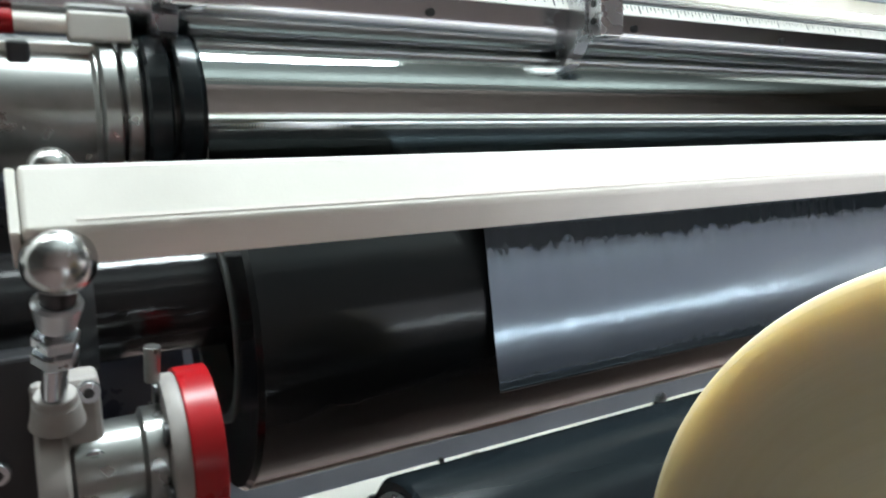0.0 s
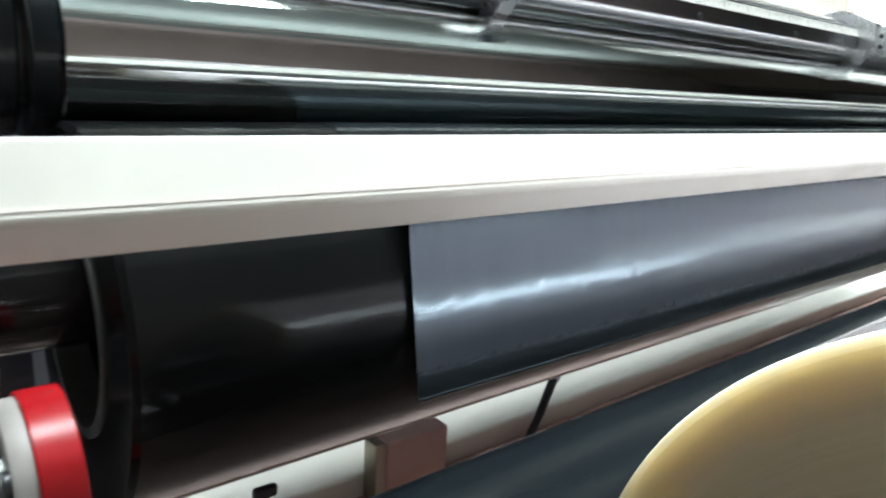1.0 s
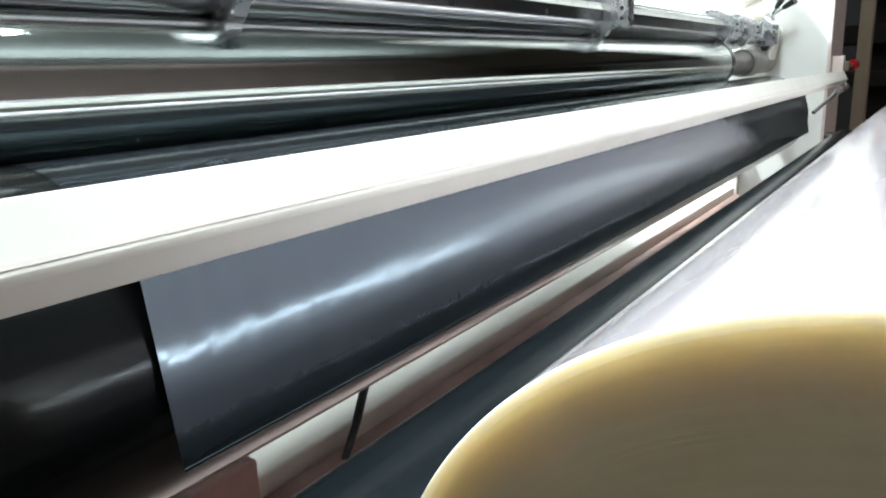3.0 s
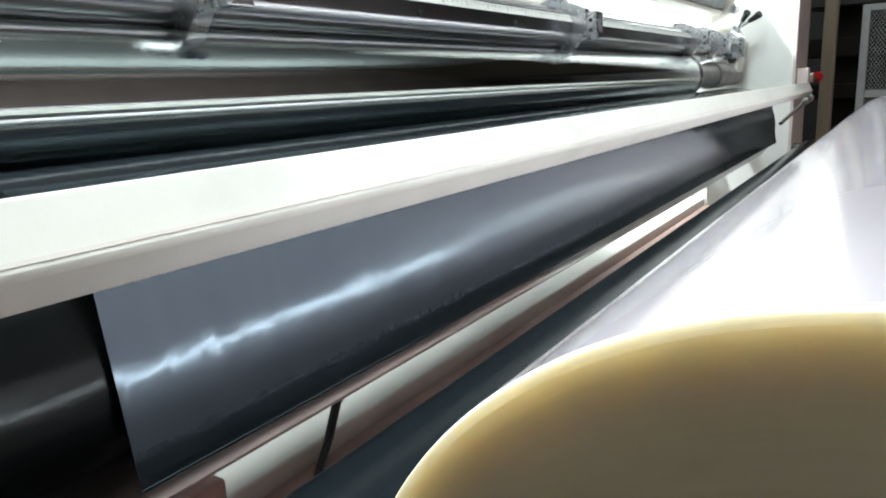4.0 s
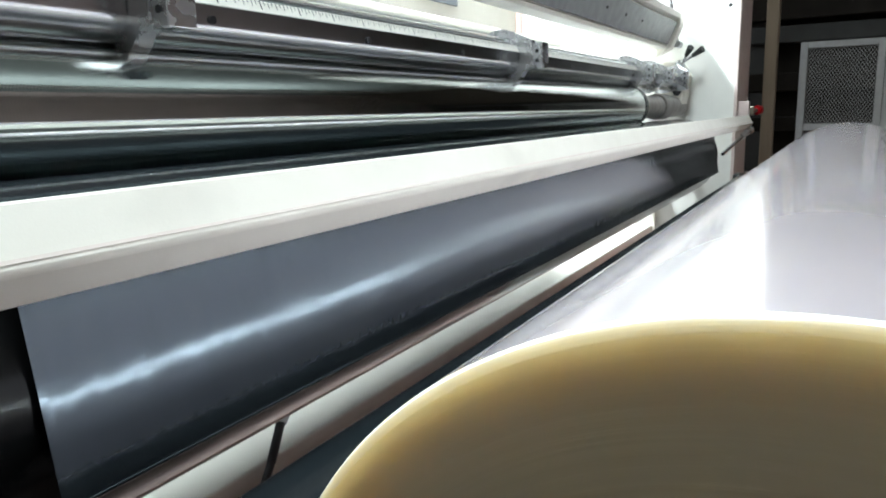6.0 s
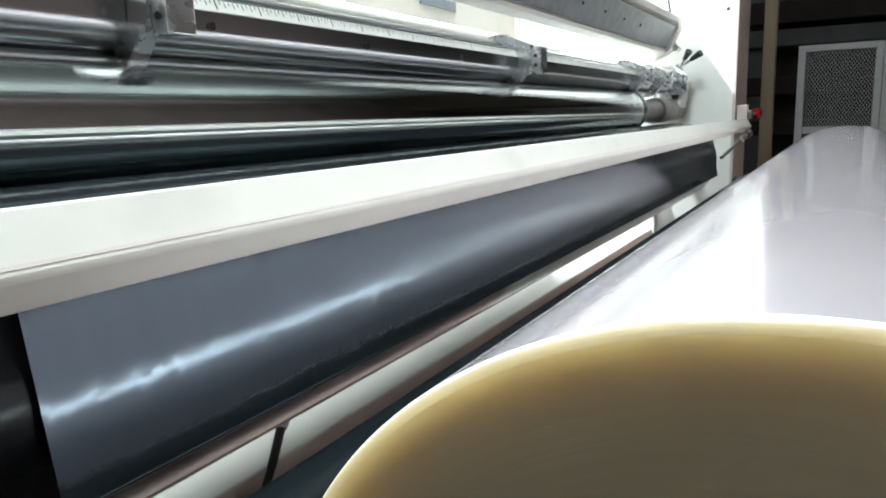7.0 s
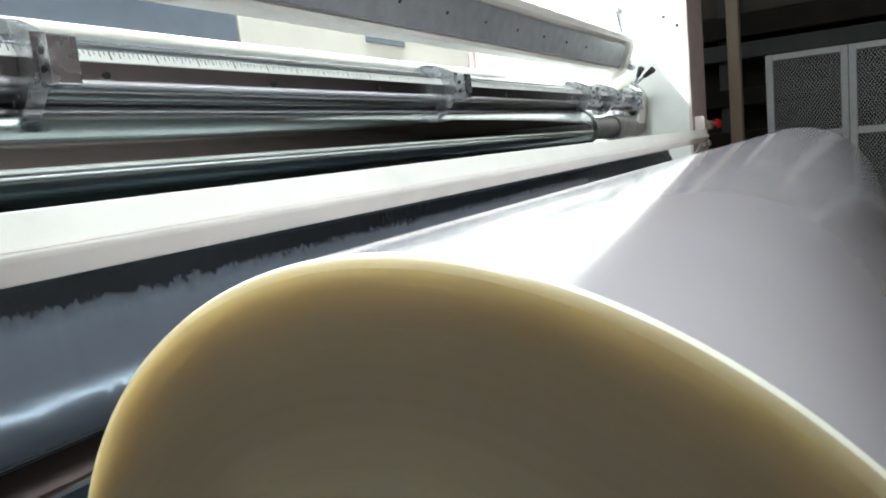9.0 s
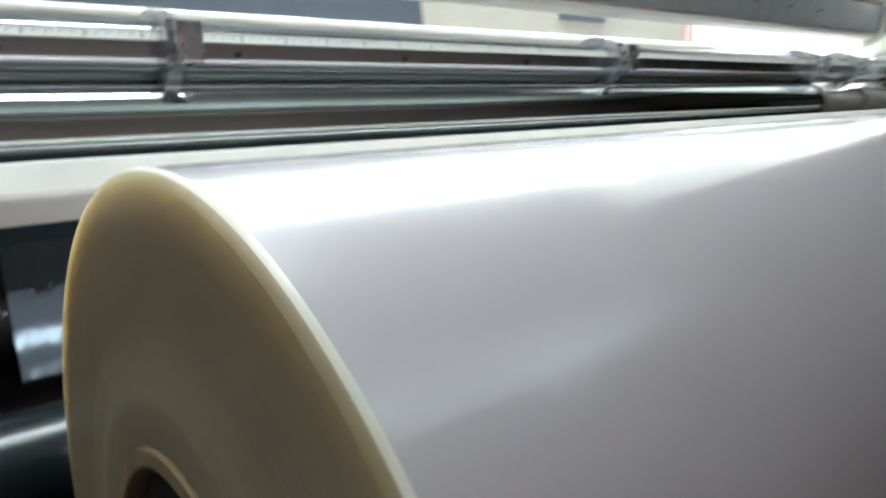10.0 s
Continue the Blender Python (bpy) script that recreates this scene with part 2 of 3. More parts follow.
BALL = material("polished_nut", (0.55, 0.54, 0.52), 0.24, metal=1.0, second=(0.5, 0.5, 0.5), grain=60, rough_var=0.05)
DULL_STEEL = material("dull_steel", (0.3, 0.3, 0.29), 0.32, metal=0.9, second=(0.22, 0.22, 0.21), grain=50)
NYLON = material("white_nylon", (0.75, 0.73, 0.68), 0.4, grain=40)
SLATE = material("slate_blue_panel", (0.07, 0.085, 0.11), 0.4, second=(0.055, 0.065, 0.085), grain=20)
BEIGE = material("beige_panel", (0.38, 0.355, 0.31), 0.5, second=(0.36, 0.33, 0.29), grain=12, stains=0.2)
BRONZE = material("bronze", (0.36, 0.31, 0.25), 0.35, metal=0.8, second=(0.28, 0.24, 0.19), grain=60)
MESH = material("mesh_grey_paint", (0.34, 0.33, 0.33), 0.5, second=(0.28, 0.27, 0.27), grain=40)
GUARD_GREY = material("guard_grey_steel", (0.3, 0.315, 0.325), 0.38, metal=0.2, second=(0.22, 0.23, 0.24), grain=35, bump=0.0003, stains=0.35)
INK = material("black_ink", (0.02, 0.02, 0.03), 0.5, grain=80)
COLLAR = material("satin_aluminium", (0.68, 0.68, 0.69), 0.26, metal=0.92, second=(0.58, 0.58, 0.6), grain=60)
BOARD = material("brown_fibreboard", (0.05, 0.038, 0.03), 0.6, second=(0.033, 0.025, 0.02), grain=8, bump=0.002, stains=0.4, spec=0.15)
CAST = material("pale_cast_paint", (0.34, 0.31, 0.29), 0.5, second=(0.26, 0.235, 0.22), grain=50, bump=0.0004, stains=0.4)
SEAM = material("rubbed_paint_line", (0.74, 0.64, 0.59), 0.5, second=(0.8, 0.74, 0.68), grain=30, stretch=(0.2, 1, 1), stains=0.2)
ORANGE = material("orange_board", (0.6, 0.25, 0.06), 0.5, second=(0.5, 0.2, 0.05), grain=20)
BLUE_BLACK = material("dark_blue_roller", (0.03, 0.035, 0.055), 0.3, second=(0.045, 0.05, 0.075), grain=30)

CEIL = material("hall_ceiling", (0.22, 0.235, 0.225), 0.7, second=(0.17, 0.18, 0.172), grain=6, bump=0.002, stains=0.3)
HALL_BROWN = material("hall_brown_wall", (0.48, 0.37, 0.35), 0.7, second=(0.4, 0.3, 0.28), grain=6, bump=0.002, stains=0.3)

SHIELD_GREY = material("blue_grey_paint", (0.24, 0.27, 0.33), 0.45, second=(0.2, 0.225, 0.28), grain=20, stains=0.2)

# ---- setting ----
setting("floor", box(-4, 8, -4, 4, -0.1, 0.0, 0), CONCRETE, "worn reddish painted concrete factory floor", "floor")
setting("ceiling", box(-4.2, 8.2, -4.2, 4.2, 4.2, 4.3, 0), CEIL, "dull green-grey factory hall ceiling above the machine", "ceiling")
setting("wall_west", box(-4.2, -4.0, -4, 4, 0, 4.2, 0), WALL, "plain plastered factory hall wall", "wall")
setting("wall_north", box(-4.2, 8.2, 4, 4.2, 0, 4.2, 0), WALL, "plain plastered factory hall wall", "wall")
setting("wall_south", box(-4.2, 8.2, -4.2, -4, 0, 4.2, 0), HALL_BROWN, "plain brownish plastered factory hall wall", "wall")
setting("wall_east", box(8, 8.2, -4, 4, 0, 4.2, 0), WALL, "plain plastered factory hall wall", "wall")


# ---- lamps: battens hung on wires over the machine ----
def ceiling_lamp(x, y, z, length, power, upward, width=.05):
    t = thing("ceiling_lamp", (x, y, z), "white fluorescent lamp hung from the hall ceiling", "ceiling lamp", "ceiling lamps")
    part("housing", box(-length / 2 - .05, length / 2 + .05, -max(width / 2, .06), max(width / 2, .06), 0.03, 0.09, .01), WHITE, t)
    for dy in (-width * .3 - .015, width * .3 + .015):
        part("tube", turned(lathe([(-length / 2, 0), (-length / 2, .013), (length / 2, .013), (length / 2, 0)], 12), Matrix.Translation((0, dy, .012))), TUBE, t, "glowing fluorescent tube")
    for dx in (-length * .4, length * .4):
        part("hanger", rod_between((dx, 0, .09), (dx, 0, 4.2 - z), .004, 8), STEEL, t)
    la = bpy.data.lights.new("batten", "AREA")
    la.shape, la.size, la.size_y, la.energy, la.color = "RECTANGLE", length, width, power, (.87, 1.01, 1.05)
    o = new("batten_light", la)
    o.location = (x, y, z - .01)
    # bare tubes shine upwards too
    lu = la.copy()
    lu.energy = upward
    o = new("batten_light", lu)
    o.location, o.rotation_euler = (x, y, z + .1), (math.pi, 0, 0)


# unseen weak lamp, added to brighten the roll's end face
ceiling_lamp(-.5, .1, 2.7, 1.2, 9, 5, .3)
ceiling_lamp(.5, .1, 2.7, .85, 60, 5, .3)
for x in (1.2, 2.8):
    ceiling_lamp(x, 1.1, 2.7, 1.5, 24, 5, .4)
# low over the slitter shaft, inside the machine
ceiling_lamp(1.4, .52, 1.8, 1.9, 70, 3, .03)


# unseen trough added as soft fill, bounced off the ceiling
def fill_uplighter(x, y, z, length, power):
    t = thing("fill_uplighter", (x, y, z), "added trough for soft fill light, hung below the hall ceiling", "ceiling lamp", "uplighters")
    part("trough", extrude_x([(-.15, .07), (-.13, 0), (.13, 0), (.15, .07), (.142, .07), (.124, .008), (-.124, .008), (-.142, .07)], -length / 2, length / 2), WHITE, t)
    part("tube", turned(lathe([(-length / 2 + .03, 0), (-length / 2 + .03, .013), (length / 2 - .03, .013), (length / 2 - .03, 0)], 12), Matrix.Translation((0, 0, .03))), TUBE, t, "glowing fluorescent tube")
    for dx in (-length * .4, length * .4):
        part("hanger", rod_between((dx, 0, .008), (dx, 0, 4.2 - z), .004, 8), STEEL, t)
    la = bpy.data.lights.new("trough", "AREA")
    la.shape, la.size, la.size_y, la.energy, la.color = "RECTANGLE", length, .2, power, (.87, 1.01, 1.05)
    o = new("trough_light", la)
    o.location, o.rotation_euler = (x, y, z + .075), (math.pi, 0, 0)


for x in (0.2, 2.2, 4.2):
    fill_uplighter(x, -2.1, 3.3, 1.6, 50)

# ---- the wound roll ----
ROLL_Y, ROLL_Z, ROLL_R, ROLL_X0, ROLL_X1 = -0.265, 0.797, 0.183, 0.244, 2.12
LEN = ROLL_X1 - ROLL_X0
roll = thing("film_roll", (ROLL_X0, ROLL_Y, ROLL_Z), "large wound roll of clear plastic film with yellowish cut edge", "film roll")
winding = part("film_winding", lathe([(0.0, .0845), (-.0008, .1), (-.0012, .104), (.0006, .109), (-.0004, .118), (.0012, .124), (.0004, .135), (0, .16), (0, ROLL_R - .004),
                                      (.0006, ROLL_R - .0022), (.0018, ROLL_R - .0008), (.004, ROLL_R), (LEN - .002, ROLL_R), (LEN, ROLL_R - .002), (LEN, .0845)], 192, True), FILM_WRAP, roll)
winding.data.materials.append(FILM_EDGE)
winding.data.materials.append(FILM_RIM_GLOW)
# outermost ring gets the painted rim glow, the rest of the end the plain edge
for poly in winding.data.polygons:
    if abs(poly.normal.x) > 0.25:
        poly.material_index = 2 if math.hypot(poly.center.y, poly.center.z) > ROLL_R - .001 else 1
part("core", lathe([(-.001, .077), (-.002, .0775), (-.002, .0838), (-.001, .0843), (LEN + .001, .0843), (LEN + .001, .077)], 96, True), CARD, roll, "brown cardboard core tube")
mandrel = part("mandrel", lathe([(-.18, 0), (-.18, .0195), (-.05, .0195), (-.05, .045), (-.046, .05), (-.012, .052), (-.01, .06), (.004, .062), (.006, .0755), (LEN - .006, .0755), (LEN + .05, .06), (LEN + .05, .0195), (LEN + .16, .0195), (LEN + .16, 0)], 64), PLASTIC, roll, "black winding shaft through the core")

# ---- the web roller ----
WEB_Y, WEB_Z, WEB_R, WEB_X0, WEB_X1 = 0.1523, 0.8897, 0.1045, 0.1, 2.17
web = thing("web_roller", (0, WEB_Y, WEB_Z), "glossy black rubber covered guide roller under the film", "roller")
part("end_ring", lathe([(WEB_X0 - .001, .056), (WEB_X0 - .0015, .0565), (WEB_X0 - .0015, .0615), (WEB_X0 - .001, .062), (WEB_X0 + .03, .062), (WEB_X0 + .03, .056)], 64, True), WORN_RUBBER, web, "worn grey edge of the recessed end")
part("cover", lathe([(WEB_X0 + .03, .052), (WEB_X0 + .004, .060), (WEB_X0, .0622), (WEB_X0, WEB_R - .003), (WEB_X0 + .003, WEB_R), (WEB_X1 - .003, WEB_R),
                     (WEB_X1, WEB_R - .003), (WEB_X1, .05)], 128), GLOSS_BLACK, web)
part("end_disc", lathe([(WEB_X0 + .03, 0), (WEB_X0 + .03, .053)], 48), RUBBER, web)
part("end_disc", lathe([(WEB_X1 - .01, 0), (WEB_X1 - .01, .052)], 48), RUBBER, web)
part("axle", lathe([(WEB_X1 - .011, .034), (2.42, .034), (2.42, 0)], 48), PLASTIC, web, "black painted axle")

# the running web: over the back and crown of the roller, then down its front on a flat span to a free lower edge
film_web = thing("film_web", (0, WEB_Y, WEB_Z), "clear plastic film drawn tight over the black roller", "plastic film")


def web_line(lift):
    """Points (y, z) of the film's course, from the back of the roller to its lower edge."""
    r = WEB_R + lift
    pts = [(-r * math.cos(a), r * math.sin(a)) for a in (radians(172 - 112 * k / 64) for k in range(65))]
    lean = math.tan(radians(9))
    foot, head = (-.1146 - lift, -.0368), (-.1146 - lift + lean * .112, .0752)
    y, z = pts[-1]
    corner = (head[0] + lean * .012, head[1] + .012)
    for k in range(1, 13):
        u = k / 12
        pts.append(tuple((1 - u) ** 2 * a + 2 * u * (1 - u) * b + u * u * c for a, b, c in zip((y, z), corner, head)))
    for k in range(1, 31):
        pts.append(tuple(a + (b - a) * k / 30 for a, b in zip(head, foot)))
    return pts


def ribbon(x0, x1, cols, outer, inner):
    bm = bmesh.new()
    sides = []
    for lift in (outer, inner):
        line = web_line(lift)
        sides.append([[bm.verts.new((x0 + (x1 - x0) * i / cols, y, z)) for y, z in line] for i in range(cols + 1)])
    last = len(sides[0][0]) - 1
    for grid in sides:
        for i in range(cols):
            for k in range(last):
                bm.faces.new((grid[i][k], grid[i + 1][k], grid[i + 1][k + 1], grid[i][k + 1]))
    top, under = sides
    for i in range(cols):
        for k in (0, last):
            bm.faces.new((top[i][k], top[i + 1][k], under[i + 1][k], under[i][k]))
    for k in range(last):
        for i in (0, cols):
            bm.faces.new((top[i][k], top[i][k + 1], under[i][k + 1], under[i][k]))
    return bm


part("sheet", ribbon(ROLL_X0, 2.12, 40, .0007, .0004), WEB_FILM, film_web)
part("hem", box(ROLL_X0, 2.12, -.1158, -.1150, -.0385, -.0365, .0002, 1), WEB_FILM, film_web, "thin lower edge of the film")
drive = thing("drive_tube", (0, .148, .9145), "black painted drive tube entering the roller end", "tube")
part("tube", lathe([(-.36, 0), (-.36, .0345), (.125, .0345), (.125, 0)], 48), TUBE_BLACK, drive)
part("collar", lathe([(.02, .0345), (.02, .038), (.03, .038), (.03, .0345)], 48, True), PLASTIC, drive)
# box added to keep the space behind the coupling dark
housing = thing("dark_backing_box", (0, 0, 0), "dark blue-black box added to darken the space behind the coupling", "housing")
part("body", box(-.35, .07, .37, .58, .5, .985, .008), BLUE_BLACK, housing)
part("cover_plate", box(-.3, .05, .362, .3695, .6, .96, .002), PLASTIC, housing)

# ---- contact roller in the nip ----
NIP_Y, NIP_Z, NIP_R = -0.0395, 0.8095, 0.0426
nip = thing("contact_roller", (0, NIP_Y, NIP_Z), "black rubber contact roller pressing against the film roll", "roller")
part("cover", lathe([(.140, .036), (.140, NIP_R - .002), (.142, NIP_R), (2.2, NIP_R), (2.202, NIP_R - .002), (2.202, .02)], 72), NIP_BLACK, nip)
part("end_ring", lathe([(.1385, .030), (.1375, .031), (.1375, .0355), (.14, .0362), (.16, .0362), (.16, .030)], 56, True), ZINC, nip, "bare steel tube end")
part("axle", lathe([(.145, .0362), (.145, .0), (.10, 0), (.10, .011), (.102, .012), (2.36, .012), (2.36, 0)], 32), STEEL, nip)


arm = thing("nip_arm", (0, 0, 0), "black cast arm carrying the contact roller axle", "arm")
part("body", box(2.345, 2.4, -.062, .03, .792, .828, .006), PLASTIC, arm)
for x0 in (.06, 2.235):
    w = thing("winder_arm", (x0, ROLL_Y, 0), "grey painted stand carrying the winding shaft", "stand", "winding stands")
    part("post", box(0, .04, -.04, .04, .03, .735, .006), GREY, w)
    part("bearing", lathe([(0, .02), (0, .07), (.04, .07), (.04, .02)], 40, True), ZINC, w).location = (0, 0, ROLL_Z)
    part("foot", box(-.05, .09, -.12, .12, 0, .03, .004), GREY, w)

# ---- tie beam with its ball joints and links ----
tie = thing("tie_beam", (0, 0, 0), "cream painted square tie beam with scuffed lower edge", "beam")
tie_bar = part("bar", extrude_x([(0, 1.0), (-.0128, .9747), (.0045, .9583), (.0175, .983)], .002, 2.4, .0022, 3), CREAM, tie)
def on_front(k, out):
    return (-.0128 * k - .89 * out, 1.0 - .0253 * k + .45 * out)


part("rubbed_line", extrude_x([on_front(.80, -.0006), on_front(.80, .0002), on_front(.86, .0003), on_front(.86, -.0006)], .02, 2.39), SEAM, tie, "faint pinkish rubbed paint line")
dome = bmesh.new()
bmesh.ops.create_uvsphere(dome, u_segments=24, v_segments=14, radius=.009)
part("dome_nut", turned(dome, Matrix.Translation((.014, .011, .997))), BALL, tie, "polished dome nut")
for k, x in enumerate((-.0005, 2.4015)):
    part("end_cap", extrude_x([(.001, .9985), (-.0115, .9747), (.0045, .9597), (.0163, .983)], x - .0015, x + .002, .0005, 1), CREAM, tie)


def ball_link(name, ball, foot, label):
    """A tie rod: polished ball stud above, rod end, neck, threaded rod and lock nuts."""
    t = thing(name, ball, label, "tie rod", "tie rods")
    b, f = Vector((0, 0, 0)), Vector(foot) - Vector(ball)
    d = f.normalized()
    sph = bmesh.new()
    bmesh.ops.create_uvsphere(sph, u_segments=32, v_segments=20, radius=.0135)
    part("ball_stud", sph, BALL, t, "polished steel ball stud")
    part("neck", rod_between(b + d * .011, b + d * .021, .0068, 24), PLASTIC, t, "black rubber boot")
    part("rod_end", rod_between(b + d * .019, b + d * .033, .0095, 24, .0075), ZINC, t)
    part("threaded_rod", rod_between(b + d * .03, f, .0052, 20), STEEL, t)
    for s in (.036, .045):
        nut = rod_between(b + d * s, b + d * (s + .006), .009, 6)
        part("lock_nut", nut, ZINC, t)
    return t


ball_link("tie_rod", (.013, -.008, .963), (.006, .03, .896), "polished ball joint and threaded rod under the beam end")
ball_link("tie_rod", (2.385, -.006, .956), (2.23, .045, .893), "slanting steel tie rod below the far beam end")


# ---- left end: link bracket, coupling flange, bearing housing ----
def socket_screw(parent, at, axis, r=.0055, h=.005):
    a = Vector(axis)
    s = part("screw", rod_between(Vector(at), Vector(at) + a * h, r, 16), ZINC, parent, "socket head screw")
    part("socket", rod_between(Vector(at) + a * (h + .0002), Vector(at) + a * (h + .0006), r * .5, 6), PLASTIC, s)


bracket = thing("link_bracket", (.004, .04, .885), "cream painted cast bracket with round boss and screws", "bracket")
part("base", box(-.007, .021, -.002, .02, -.026, .018, .003), CAST, bracket)
part("back_plate", box(-.04, .0, .004, .02, -.05, .03, .002), PLASTIC, bracket, "black steel back plate")
part("boss", join(rod_between((.003, -.005, .0), (.003, -.009, .012), .0115, 40, .0095), rod_between((.003, -.009, .012), (.003, -.0102, .0155), .009, 40, .0085)), CAST, bracket, "raised round cup holding the rod")
for dx, dz in ((-.024, .014), (.016, .012), (-.022, -.02), (.016, -.02)):
    socket_screw(bracket, (dx, .004 if dx < 0 else -.002, dz), (0, -1, 0), .005)
part("lower_arm", box(-.03, .004, .006, .02, -.12, -.036, .004), ZINC, bracket)
part("fitting", turned(lathe([(0, 0), (0, .006), (.004, .0075), (.018, .0075), (.018, .004), (.024, .0035), (.026, 0)], 24), pose(.006, -.004, -.036) @ Matrix.Rotation(radians(90), 4, "Y")), NYLON, bracket, "white nylon hose fitting")
part("stay", box(-.035, .02, .021, .06, -.2, -.01, .003), GREY, bracket, "grey steel stay")

flange = thing("coupling_flange", (.052, .05, .8555), "round cream coupling with a red painted rim", "coupling")
part("disc", lathe([(.0, .008), (-.001, .012), (-.001, .0365), (.002, .0385), (.008, .0385), (.008, .008)], 56, True), CAST, flange)
part("red_rim", lathe([(.0065, .034), (.0065, .0400), (.0072, .0405), (.0215, .0405), (.022, .0400), (.022, .034)], 56, True), RED, flange, "scuffed red painted rim")
for k in range(6):
    a = k * math.pi / 3 + .4
    part("bolt_hole", turned(lathe([(-.003, 0), (-.003, .0055), (.0005, .0055), (.0005, 0)], 14), Matrix.Translation((0, .03 * math.cos(a), .03 * math.sin(a)))), PLASTIC, flange, "dark bolt hole")
part("hub", lathe([(-.042, 0), (-.042, .019), (-.04, .021), (-.012, .021), (-.01, .024), (0, .024), (0, 0)], 40), DULL_STEEL, flange, "bare steel hub")
part("hub_collar", lathe([(-.055, .0), (-.055, .027), (-.053, .029), (-.044, .029), (-.042, .027), (-.042, 0)], 40), CAST, flange)
part("grease_fitting", rod_between((-.004, -.004, .038), (-.003, -.006, .056), .0036, 16, .004), DULL_STEEL, flange, "small dull grease fitting")
part("foot", box(-.06, .0, -.02, .03, -.2, -.043, .004), GREY, flange)
part("stay", box(-.075, .0, .03, .2, -.2, -.06, .004), GREY, flange)

valve = thing("air_valve", (.03, .012, .812), "dirty white plastic air valve with brass ferrules", "valve")
part("body", box(-.009, .009, -.008, .01, -.014, .014, .003), NYLON, valve)
part("ferrule", rod_between((0, 0, .0145), (.002, -.002, .026), .0045, 16), BRONZE, valve, "brass ferrule")
part("ferrule", rod_between((-.0095, 0, -.004), (-.02, -.002, -.004), .0042, 16), BRONZE, valve, "brass ferrule")
part("tail", rod_between((0, .002, -.0142), (.004, .012, -.07), .004, 14), PLASTIC, valve, "short black hose tail")
part("clip", box(-.006, .006, .0102, .03, -.008, .004, .001), ZINC, valve, "bent steel clip")
clamp_plate = thing("cover_strip", (-.02, .07, .9), "narrow dark cover strip with socket screws", "plate")
part("strip", box(-.05, .03, 0, .006, -.018, .012, .0015), PLASTIC, clamp_plate)
for dx in (-.04, -.018, .004, .024):
    socket_screw(clamp_plate, (dx, 0, -.003), (0, -1, 0), .0042, .004)

back_drum = thing("rear_drum", (0, .30, .83), "dark blue-black drum behind the coupling", "drum")
part("cover", lathe([(.03, 0), (.03, .052), (.032, .054), (.094, .054), (.095, 0)], 56), BLUE_BLACK, back_drum)
part("stub", lathe([(-.34, 0), (-.34, .02), (.008, .02)], 24), STEEL, back_drum)
part("end_clamp", lathe([(.008, 0), (.008, .04), (.01, .042), (.029, .042), (.029, 0)], 40), PLASTIC, back_drum)

# ---- grooved chrome roller ----
CH_Y, CH_Z, CH_R = .209, 1.0305, .0495
chrome = thing("chrome_roller", (0, CH_Y, CH_Z), "polished chrome roller with fine turned grooves", "roller")
part("barrel", lathe([(.106, .03), (.106, CH_R - .001), (.107, CH_R), (1.80, CH_R), (1.801, CH_R - .001), (1.801, .03)], 128), GROOVED, chrome)
for x0, x1, r in ((.072, .087, .0502), (.0905, .1055, .0502), (1.802, 1.83, .0505)):
    part("rubber_ring", lathe([(x0, .03), (x0, r - .002), (x0 + .002, r), (x1 - .002, r), (x1, r - .002), (x1, .03)], 72, True), NIP_BLACK, chrome, "black rubber end ring")
part("seal_ring", lathe([(.047, .03), (.047, .042), (.049, .0445), (.057, .0445), (.058, .043), (.058, .03)], 72, True), DULL_STEEL, chrome, "dull metal seal ring")
part("seal_ring", lathe([(.0605, .03), (.0605, .043), (.062, .0445), (.069, .0445), (.0705, .043), (.0705, .03)], 72, True), DULL_STEEL, chrome)
part("seal_ring", lathe([(1.832, .03), (1.832, .046), (1.85, .047), (1.87, .043), (1.87, .03)], 72, True), BRONZE, chrome, "dull metal seal ring")
part("journal", lathe([(-.3, 0), (-.3, .0385), (.043, .0385), (.0455, .041), (.0465, .041), (.0465, .03), (.1, .03)], 72), DULL_STEEL, chrome, "bare steel bearing sleeve")
part("journal", lathe([(1.871, .03), (2.1, .03), (2.1, .034), (2.104, .0355), (2.2, .0355), (2.204, .031), (2.399, .031)], 56), CAST, chrome, "cream painted bearing sleeve")
bear = thing("bearing_housing", (2.31, .2, 1.06), "cream painted bearing housing bolted to the plate", "bearing")
part("block", extrude_x([(-.02, -.03), (.09, -.035), (.12, .0), (.1, .04), (.01, .05), (-.03, .02)], 0, .085, .005), CREAM, bear)
part("bolt", rod_between((-.012, -.008, .012), (.0, -.008, .012), .012, 6), PLASTIC, bear, "dark hex bolt")

# rear idlers
for y, z, r, mat, lab in ((.335, 1.072, .021, DULL_STEEL, "slim dull steel idler roller behind the grooved roller"),):
    t = thing("idler_roller", (0, y, z), lab, "roller", "idler rollers")
    part("tube", lathe([(-.02, 0), (-.02, r - .001), (-.019, r), (2.3, r), (2.3, 0)], 56), mat, t)
    part("pin", lathe([(-.3, 0), (-.3, r * .5), (-.021, r * .5)], 24), STEEL, t)

# ---- knife shaft with its scale ----
SH_Y, SH_Z, SH_R = .215, 1.108, .031
shaft = thing("knife_shaft", (0, SH_Y, SH_Z), "bright steel slitter shaft with a white ruler strip", "shaft")
outline = []
for k in range(72):
    a = 2 * math.pi * k / 72
    r = SH_R
    deg = math.degrees(a)
    if 166 <= deg <= 194:
        r = SH_R * math.cos(radians(14)) / math.cos(radians(deg - 180))
    if 144 < deg < 146:
        r = SH_R - .0012
    outline.append((r * math.cos(a), r * math.sin(a)))
